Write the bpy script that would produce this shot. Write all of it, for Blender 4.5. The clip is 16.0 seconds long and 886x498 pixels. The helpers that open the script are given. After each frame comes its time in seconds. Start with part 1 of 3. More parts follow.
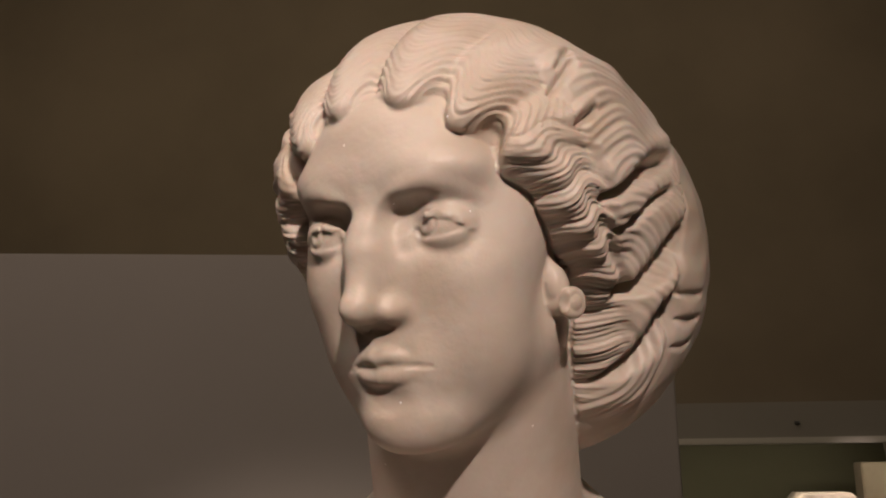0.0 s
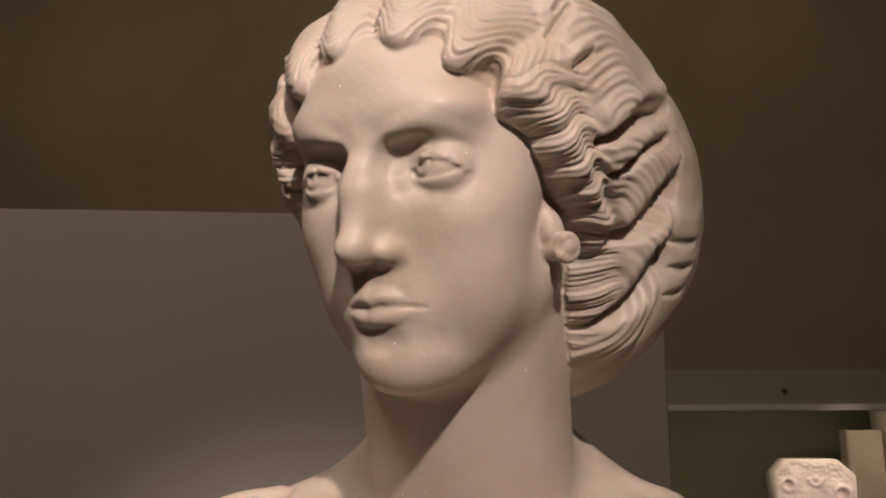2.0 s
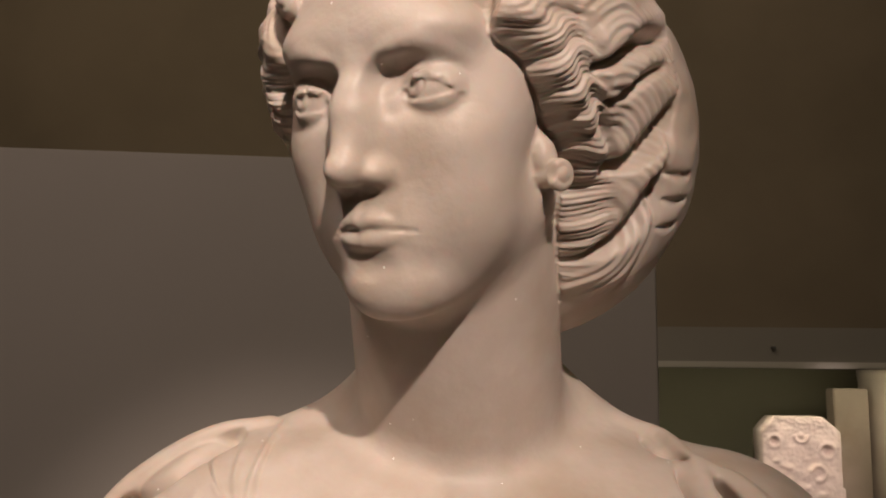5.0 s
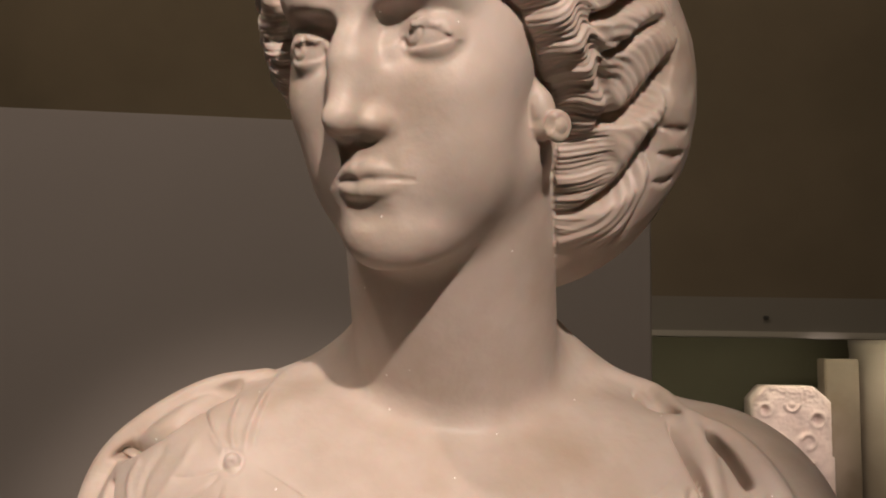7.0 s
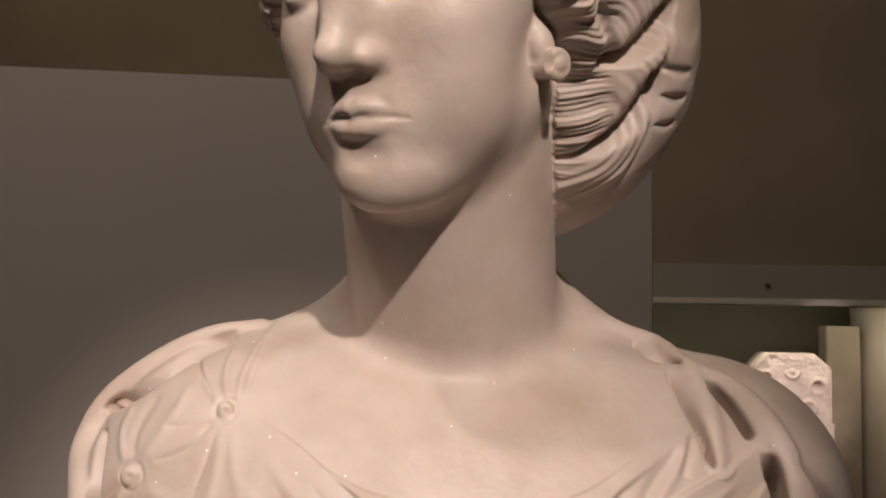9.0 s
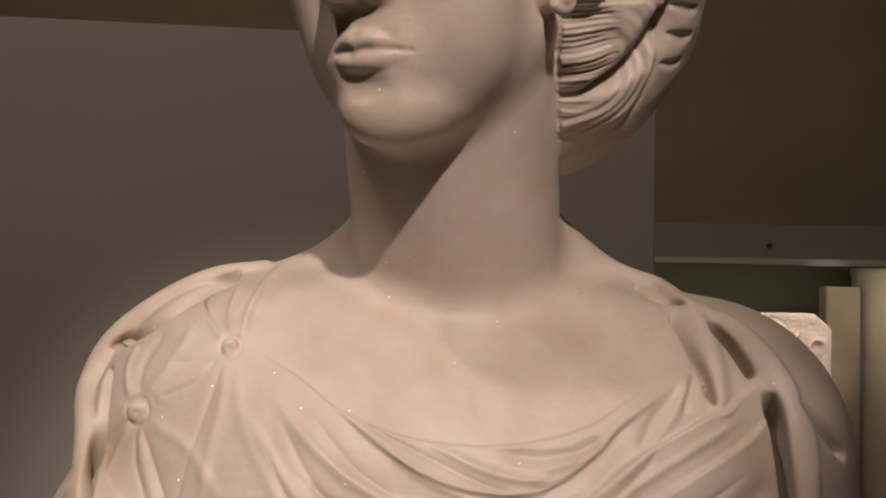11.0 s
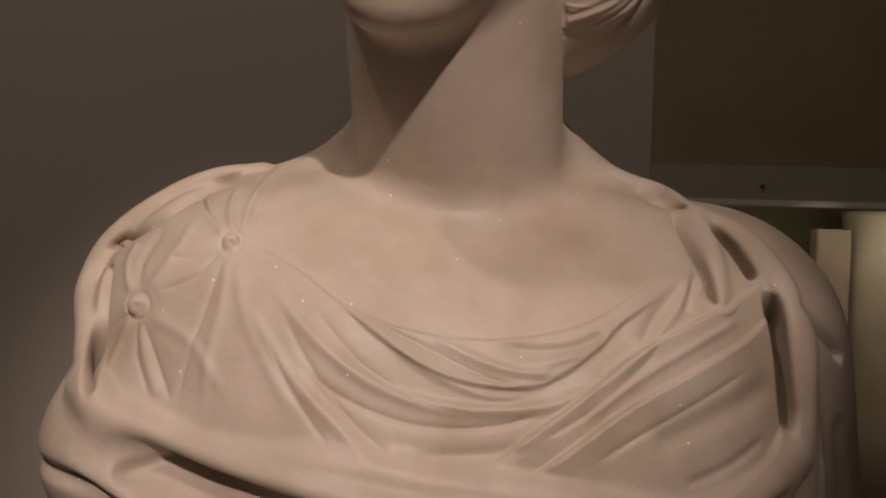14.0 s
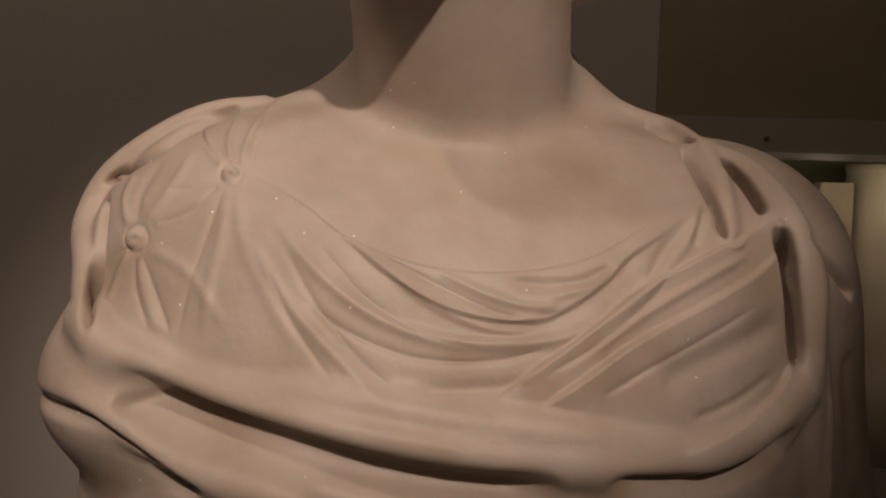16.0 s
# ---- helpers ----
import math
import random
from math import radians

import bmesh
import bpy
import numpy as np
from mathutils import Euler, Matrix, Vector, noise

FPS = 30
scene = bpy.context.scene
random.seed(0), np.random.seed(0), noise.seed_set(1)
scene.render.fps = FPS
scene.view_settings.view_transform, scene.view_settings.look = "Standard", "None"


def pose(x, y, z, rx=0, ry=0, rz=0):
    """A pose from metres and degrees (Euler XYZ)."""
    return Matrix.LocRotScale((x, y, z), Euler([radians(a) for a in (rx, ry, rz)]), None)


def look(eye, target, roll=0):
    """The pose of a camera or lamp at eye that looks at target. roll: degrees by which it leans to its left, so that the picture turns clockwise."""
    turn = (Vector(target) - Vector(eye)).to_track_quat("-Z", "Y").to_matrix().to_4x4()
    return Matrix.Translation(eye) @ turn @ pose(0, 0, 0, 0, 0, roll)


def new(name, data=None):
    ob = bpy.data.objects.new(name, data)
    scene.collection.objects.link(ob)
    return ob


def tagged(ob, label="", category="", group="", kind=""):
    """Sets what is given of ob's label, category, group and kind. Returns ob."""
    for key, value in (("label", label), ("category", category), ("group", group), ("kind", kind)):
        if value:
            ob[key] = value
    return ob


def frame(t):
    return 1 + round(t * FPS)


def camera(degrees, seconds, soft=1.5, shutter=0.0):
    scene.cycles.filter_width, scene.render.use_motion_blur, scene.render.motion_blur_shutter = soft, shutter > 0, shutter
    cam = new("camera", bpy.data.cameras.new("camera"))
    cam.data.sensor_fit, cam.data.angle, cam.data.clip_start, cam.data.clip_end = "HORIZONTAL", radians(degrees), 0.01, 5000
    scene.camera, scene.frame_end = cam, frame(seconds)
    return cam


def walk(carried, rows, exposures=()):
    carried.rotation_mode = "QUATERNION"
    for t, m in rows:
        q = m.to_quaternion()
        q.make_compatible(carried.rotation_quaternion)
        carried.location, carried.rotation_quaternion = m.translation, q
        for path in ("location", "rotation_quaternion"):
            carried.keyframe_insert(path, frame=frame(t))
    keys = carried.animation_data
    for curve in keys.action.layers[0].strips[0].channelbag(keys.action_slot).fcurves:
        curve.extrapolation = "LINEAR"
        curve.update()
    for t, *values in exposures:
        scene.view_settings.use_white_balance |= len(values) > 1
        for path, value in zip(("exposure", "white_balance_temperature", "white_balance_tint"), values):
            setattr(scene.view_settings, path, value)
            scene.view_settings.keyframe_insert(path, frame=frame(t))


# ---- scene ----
cam = camera(53.0, 16.0, 2.0)
PATH = [
    (0, (0.0200, 0.0000, 1.5000), (-0.0698, 1.9489, 1.9400), -0.83),
    (0.5, (0.0209, 0.0000, 1.4982), (-0.0672, 1.9515, 1.9272), -0.43),
    (1, (0.0190, -0.0018, 1.4936), (-0.0564, 1.9537, 1.9062), -0.43),
    (1.5, (0.0198, 0.0009, 1.4890), (-0.0511, 1.9617, 1.8766), -0.32),
    (2, (0.0179, 0.0027, 1.4854), (-0.0554, 1.9667, 1.8560), -0.32),
    (2.5, (0.0178, 0.0037, 1.4827), (-0.0528, 1.9713, 1.8342), -0.12),
    (3, (0.0186, 0.0100, 1.4772), (-0.0485, 1.9810, 1.8098), 0.08),
    (3.5, (0.0195, 0.0128, 1.4744), (-0.0469, 1.9865, 1.7910), 0.29),
    (4, (0.0194, 0.0110, 1.4735), (-0.0432, 1.9868, 1.7770), 0.39),
    (6.5, (0.0191, 0.0137, 1.4580), (-0.0351, 1.9999, 1.6862), 0.79),
    (7, (0.0182, 0.0110, 1.4562), (-0.0294, 1.9992, 1.6673), 0.89),
    (7.5, (0.0190, 0.0100, 1.4534), (-0.0208, 1.9998, 1.6513), 0.89),
    (8, (0.0180, 0.0037, 1.4489), (-0.0142, 1.9952, 1.6297), 0.80),
    (8.5, (0.0198, 0.0128, 1.4461), (-0.0259, 2.0058, 1.6061), 0.80),
    (9, (0.0215, 0.0247, 1.4415), (-0.0295, 2.0187, 1.5866), 0.90),
    (11.5, (0.0193, 0.0256, 1.4215), (-0.0317, 2.0243, 1.4715), 1.10),
    (12, (0.0164, 0.0274, 1.4170), (-0.0257, 2.0265, 1.4569), 1.00),
    (12.5, (0.0164, 0.0274, 1.4142), (-0.0245, 2.0270, 1.4221), 1.10),
    (13, (0.0199, 0.0274, 1.4069), (-0.0282, 2.0268, 1.4009), 1.20),
    (13.5, (0.0161, 0.0274, 1.4033), (-0.0256, 2.0267, 1.3691), 1.30),
    (14, (0.0141, 0.0292, 1.3951), (-0.0171, 2.0281, 1.3347), 1.50),
    (14.5, (0.0141, 0.0310, 1.3933), (-0.0159, 2.0285, 1.2979), 1.60),
    (15, (0.0158, 0.0356, 1.3859), (-0.0165, 2.0324, 1.2766), 1.40),
    (15.5, (0.0111, 0.0383, 1.3824), (-0.0146, 2.0338, 1.2499), 1.50),
    (16, (0.0120, 0.0402, 1.3805), (-0.0174, 2.0335, 1.2201), 1.60),
]
walk(cam, [(t, look(eye, target, roll)) for t, eye, target, roll in PATH],
     [(0, -0.12, 6550, 10), (3.5, 0.05, 6550, 10), (7, 0.03, 6450, 10), (9, 0.1, 6250, 10), (11.5, -0.22, 6400, 10), (13.5, -0.5, 6600, 10), (16, -0.8, 7000, 12)])

# ---------------------------------------------------------------- world, lamps and exposure
world = bpy.data.worlds.new("world")
scene.world = world
world.use_nodes = True
world.node_tree.nodes["Background"].inputs[0].default_value = (0.30, 0.27, 0.24, 1)
world.node_tree.nodes["Background"].inputs[1].default_value = 0.02


def spot_lamp(name, eye, target, watts, degrees, colour, radius, blend=0.6):
    data = bpy.data.lights.new(name, "SPOT")
    data.energy, data.color, data.spot_size, data.spot_blend, data.shadow_soft_size = watts, colour, radians(degrees), blend, radius
    ob = new(name, data)
    ob.matrix_world = look(eye, target)
    return ob


WARM = (1.0, 0.785, 0.67)
BUST_LAMP = (0.50, -2.13, 3.12)
spot_lamp("bust_lamp", BUST_LAMP, (-0.06, 0.48, 1.52), 415, 15.4, WARM, 0.045, 1.0)
spot_lamp("stela_lamp", (1.5, 2.4, 2.1), (1.62, 4.35, 1.05), 125, 17, (1.0, 0.78, 0.70), 0.03, 0.8)
spot_lamp("niche_lamp", (2.02, 4.12, 1.49), (2.16, 4.45, 0.9), 3.5, 100, (1.0, 0.82, 0.66), 0.02, 1.0)
# unseen long area light added under the beam to brighten the niche
strip = bpy.data.lights.new("niche_fill", "AREA")
strip.shape, strip.size, strip.size_y, strip.energy, strip.color = "RECTANGLE", 2.6, 0.04, 7, (1.0, 0.87, 0.63)
new("niche_fill", strip).matrix_world = look((1.7, 4.25, 1.505), (1.7, 4.75, 0.6))
spot_lamp("wall_lamp", (-0.9, -0.4, 3.3), (-0.2, 1.5, 1.0), 60, 85, WARM, 0.05, 1.0)
# broad fill with no visible source, added to lift the brown walls
wash = bpy.data.lights.new("upper_wall_fill", "AREA")
wash.shape, wash.size, wash.size_y, wash.energy, wash.color = "RECTANGLE", 5.0, 0.6, 44, (1.0, 0.80, 0.56)
new("upper_wall_fill", wash).matrix_world = look((-0.2, 1.4, 3.8), (0.1, 4.0, 2.2))
# soft fill added behind the camera in place of bounced room light
glow = bpy.data.lights.new("ambient_fill", "AREA")
glow.shape, glow.size, glow.energy, glow.color = "SQUARE", 3.0, 16, (1.0, 0.80, 0.64)
new("ambient_fill", glow).matrix_world = look((-0.5, -1.2, 3.8), (-0.3, 0.2, 0.0))


# ---------------------------------------------------------------- materials
def material(name, colour, rough=0.6, vary=0.15, size=6.0, bump=0.1, bump_size=60.0, second=None, stain=0.0, stain_size=3.0, specular=0.4):
    m = bpy.data.materials.new(name)
    m.use_nodes = True
    n, l = m.node_tree.nodes, m.node_tree.links
    b = n["Principled BSDF"]
    b.inputs["Roughness"].default_value = rough
    b.inputs["Specular IOR Level"].default_value = specular
    co = n.new("ShaderNodeTexCoord")

    def cloud(scale, detail=6.0):
        t = n.new("ShaderNodeTexNoise")
        t.inputs["Scale"].default_value, t.inputs["Detail"].default_value = scale, detail
        l.new(co.outputs["Object"], t.inputs["Vector"])
        return t

    dark = second or tuple(c * (1 - vary) for c in colour)
    r = n.new("ShaderNodeValToRGB")
    r.color_ramp.elements[0].position, r.color_ramp.elements[1].position = 0.32, 0.68
    r.color_ramp.elements[0].color, r.color_ramp.elements[1].color = (*dark, 1), (*colour, 1)
    l.new(cloud(size).outputs["Fac"], r.inputs["Fac"])
    out = r.outputs["Color"]
    if stain:
        s = n.new("ShaderNodeValToRGB")
        s.color_ramp.elements[0].position, s.color_ramp.elements[1].position = 0.50, 0.74
        s.color_ramp.elements[0].color, s.color_ramp.elements[1].color = (1, 1, 1, 1), (1 - 0.55 * stain, 1 - 0.75 * stain, 1 - stain, 1)
        l.new(cloud(stain_size, 8.0).outputs["Fac"], s.inputs["Fac"])
        mix = n.new("ShaderNodeMix")
        mix.data_type, mix.blend_type = "RGBA", "MULTIPLY"
        mix.inputs["Factor"].default_value = 1.0
        l.new(out, mix.inputs["A"])
        l.new(s.outputs["Color"], mix.inputs["B"])
        out = mix.outputs["Result"]
    l.new(out, b.inputs["Base Color"])
    if bump:
        k = n.new("ShaderNodeBump")
        k.inputs["Strength"].default_value, k.inputs["Distance"].default_value = bump, 0.002
        l.new(cloud(bump_size, 8.0).outputs["Fac"], k.inputs["Height"])
        l.new(k.outputs["Normal"], b.inputs["Normal"])
    return m


def painted_glints(m):
    """Glints of coarse crystals in the stone, painted into the colour as sparse pale specks."""
    n, l = m.node_tree.nodes, m.node_tree.links
    b = n["Principled BSDF"]
    co = n.new("ShaderNodeTexCoord")
    v = n.new("ShaderNodeTexVoronoi")
    v.inputs["Scale"].default_value = 70.0
    l.new(co.outputs["Object"], v.inputs["Vector"])
    near = n.new("ShaderNodeMath")
    near.operation = "LESS_THAN"
    near.inputs[1].default_value = 0.055
    l.new(v.outputs["Distance"], near.inputs[0])
    some = n.new("ShaderNodeMath")
    some.operation = "GREATER_THAN"
    some.inputs[1].default_value = 0.6
    l.new(v.outputs["Color"], some.inputs[0])
    both = n.new("ShaderNodeMath")
    both.operation = "MULTIPLY"
    l.new(near.outputs[0], both.inputs[0])
    l.new(some.outputs[0], both.inputs[1])
    old = b.inputs["Base Color"].links[0].from_socket
    mix = n.new("ShaderNodeMix")
    mix.data_type = "RGBA"
    mix.inputs["B"].default_value = (0.93, 0.91, 0.88, 1)
    l.new(both.outputs[0], mix.inputs["Factor"])
    l.new(old, mix.inputs["A"])
    l.new(mix.outputs["Result"], b.inputs["Base Color"])


MARBLE = material("aged_marble", (0.635, 0.56, 0.50), 0.45, 0.10, 22.0, 0.24, 130.0, (0.54, 0.465, 0.395), 0.22, 16.0)
MARBLE.node_tree.nodes["Principled BSDF"].inputs["Subsurface Weight"].default_value = 0.15
MARBLE.node_tree.nodes["Principled BSDF"].inputs["Subsurface Scale"].default_value = 0.003
painted_glints(MARBLE)
GREY_PAINT = material("grey_wall_paint", (0.358, 0.335, 0.302), 0.75, 0.06, 2.0, 0.08, 140.0)
BROWN_PAINT = material("brown_wall_paint", (0.21, 0.172, 0.125), 0.85, 0.22, 1.4, 0.08, 90.0)
DARK_PAINT = material("dark_beam_paint", (0.23, 0.215, 0.195), 0.6, 0.08, 2.0, 0.05, 90.0)
GREEN_PAINT = material("olive_niche_paint", (0.155, 0.145, 0.095), 0.8, 0.15, 1.5, 0.06, 90.0)
PALE_PAINT = material("pale_column_plaster", (0.42, 0.365, 0.30), 0.6, 0.25, 1.6, 0.15, 40.0, None, 0.3, 2.5)
JAMB_PAINT = material("brown_jamb_plaster", (0.27, 0.22, 0.17), 0.7, 0.25, 3.0, 0.12, 60.0, None, 0.3, 5.0)
STONE = material("carved_limestone", (0.70, 0.59, 0.53), 0.8, 0.2, 18.0, 0.5, 90.0, None, 0.15, 9.0)
FLOOR = material("dark_floor", (0.10, 0.085, 0.07), 0.5, 0.2, 2.0, 0.05, 60.0)
LIT_SOFFIT = material("lit_soffit_paint", (0.46, 0.44, 0.40), 0.5, 0.08, 4.0, 0.05, 60.0)
STEEL = material("dark_steel", (0.08, 0.08, 0.08), 0.35, 0.1, 20.0, 0.0)


# ---------------------------------------------------------------- the room
def part(name, bm, mat, parent=None, label=""):
    me = bpy.data.meshes.new(name)
    bm.to_mesh(me)
    bm.free()
    me.materials.append(mat)
    ob = new(name, me)
    if parent:
        ob.parent = parent
    return tagged(ob, label)


def block(lo, hi, bevel=0.0):
    bm = bmesh.new()
    bmesh.ops.create_cube(bm, size=1)
    for v in bm.verts:
        v.co = Vector([(lo[i] + hi[i]) / 2 + v.co[i] * (hi[i] - lo[i]) for i in range(3)])
    if bevel:
        bmesh.ops.bevel(bm, geom=bm.edges[:], offset=bevel, segments=2, affect="EDGES")
    return bm


def structure(name, lo, hi, mat, label, bevel=0.0):
    return tagged(part(name, block(lo, hi, bevel), mat), label, name.split("_")[0], kind="structure")


structure("floor", (-4.2, -3.2, -0.1), (5.2, 7.2, 0.0), FLOOR, "dark gallery floor under the display")
structure("ceiling", (-4.2, -3.2, 3.9), (5.2, 7.2, 4.0), BROWN_PAINT, "dark brown gallery ceiling high above")
structure("wall_south", (-4.2, -3.2, 0.0), (5.2, -3.0, 3.9), BROWN_PAINT, "brown gallery wall behind the viewer")
structure("wall_west", (-4.2, -3.0, 0.0), (-4.0, 7.0, 3.9), BROWN_PAINT, "brown gallery wall in shade")
structure("wall_east", (5.0, -3.0, 0.0), (5.2, 7.0, 3.9), BROWN_PAINT, "brown gallery wall in shade")
structure("wall_north", (-4.2, 7.0, 0.0), (5.2, 7.2, 3.9), BROWN_PAINT, "brown painted far wall in dim light")
partition = structure("wall_partition", (-4.0, 0.0, 0.0), (0.0, 0.12, 1.828), GREY_PAINT, "low grey painted partition behind the bust", 0.003)
partition.matrix_world = pose(0.345, 1.56, 0, 0, 0, 8)
structure("wall_niche", (0.3, 5.0, 0.0), (5.0, 5.15, 1.6), GREEN_PAINT, "olive green back wall of the lit niche")
structure("wall_upper", (-4.0, 4.0, 1.68), (5.0, 5.15, 3.9), BROWN_PAINT, "brown wall above the niche beam")
structure("beam", (0.3, 3.97, 1.51), (5.0, 4.3, 1.68), DARK_PAINT, "dark grey beam over the niche")


# ---------------------------------------------------------------- sculpting tools
def ell(p, c, r):
    """Signed distance (near the surface) to an ellipsoid."""
    q = p - np.array(c, np.float32)
    r = np.array(r, np.float32)
    k0 = np.sqrt(((q / r) ** 2).sum(1))
    k1 = np.sqrt(((q / (r * r)) ** 2).sum(1)) + 1e-9
    return k0 * (k0 - 1.0) / k1


def cone(p, a, b, ra, rb):
    """A rod from a to b with a radius that runs from ra to rb."""
    a, b = np.array(a, np.float32), np.array(b, np.float32)
    d = b - a
    h = np.clip(((p - a) @ d) / (d @ d), 0.0, 1.0)
    return np.sqrt(((p - a - h[:, None] * d) ** 2).sum(1)) - (ra + (rb - ra) * h)


def smin(a, b, k):
    h = np.clip(0.5 + 0.5 * (b - a) / k, 0.0, 1.0)
    return b + (a - b) * h - k * h * (1.0 - h)


def smax(a, b, k):
    return -smin(-a, -b, k)


def ramp(x, a, b):
    h = np.clip((x - a) / (b - a), 0.0, 1.0)
    return h * h * (3.0 - 2.0 * h)


def spline(points, n=7):
    """A smooth line through a few control points."""
    c = np.array(points, float)
    c = np.vstack([2 * c[0] - c[1], c, 2 * c[-1] - c[-2]])
    out = []
    for i in range(1, len(c) - 2):
        for t in np.linspace(0, 1, n, endpoint=False):
            p0, p1, p2, p3 = c[i - 1], c[i], c[i + 1], c[i + 2]
            out.append(0.5 * (2 * p1 + (p2 - p0) * t + (2 * p0 - 5 * p1 + 4 * p2 - p3) * t * t + (3 * p1 - p0 - 3 * p2 + p3) * t ** 3))
    out.append(c[-2])
    return np.array(out)


def chain(p, line, ra, rb=None, rm=None):
    """Distance to a rod along a line; radii at its start, middle and end."""
    rb = ra if rb is None else rb
    rm = (ra + rb) / 2 if rm is None else rm
    n = len(line) - 1
    rad = np.interp(np.arange(n + 1) / n, (0, 0.5, 1), (ra, rm, rb))
    d = None
    for i in range(n):
        e = cone(p, line[i], line[i + 1], rad[i], rad[i + 1])
        d = e if d is None else np.minimum(d, e)
    return d


def wobble(p, size, seed=0.0):
    """Smooth uneven field of about -1 to 1, built of a few sines."""
    q = p / size + seed
    x, y, z = q[:, 0], q[:, 1], q[:, 2]
    return (np.sin(x * 1.7 + 1.3 * np.sin(y * 1.1 + z)) + np.sin(y * 2.1 + 1.1 * np.sin(z * 1.3 + x * 0.7)) + np.sin(z * 1.9 + 1.2 * np.sin(x * 0.9 - y))) / 3.0


# ---------------------------------------------------------------- the head, in millimetres: x to its left, y forward, z up
HEAD_AT, HEAD_SIZE = (-0.001, 0.565, 1.620), 1.06
HEAD_TURN = Matrix.Rotation(math.pi - radians(25), 3, "Z") @ Matrix.Rotation(radians(-14), 3, "X") @ Matrix.Rotation(radians(-1), 3, "Y")
HEAD_M = np.array(HEAD_TURN)


def to_head(p):
    q = (p - np.array(HEAD_AT)) @ HEAD_M / HEAD_SIZE * 1000.0
    q[:, 0] *= -1.0
    return q.astype(np.float32)


def from_head(q):
    q = np.array(q, float) * (-1, 1, 1)
    return (q @ HEAD_M.T) * HEAD_SIZE / 1000.0 + np.array(HEAD_AT)


LID_TOP = spline([(20, 77.8, 16.8), (25, 82.3, 22.9), (34, 84.3, 26.2), (43.5, 78.8, 23.4), (52, 67.5, 17.2)], 4)
LIP_TOP = spline([(0, 91.0, -50.4), (5, 91.0, -49.4), (15, 87.2, -51.6), (30, 77.5, -56.4)], 4)
LIP_LOW = spline([(0, 89.0, -60.0), (8, 88.6, -60.0), (18, 84.6, -58.8), (29, 77.5, -57.2)], 4)
LIP_CUT = spline([(0, 96.0, -55.3), (6, 95.2, -55.0), (15, 91.2, -55.0), (29, 82.4, -57.0)], 4)
EYE = np.array((34.5, 67.8, 19.0), np.float32)
BROW = spline([(11, 87, 35), (21, 89.5, 41.5), (33, 86, 44), (44, 76.5, 40), (53, 58, 30)], 4)


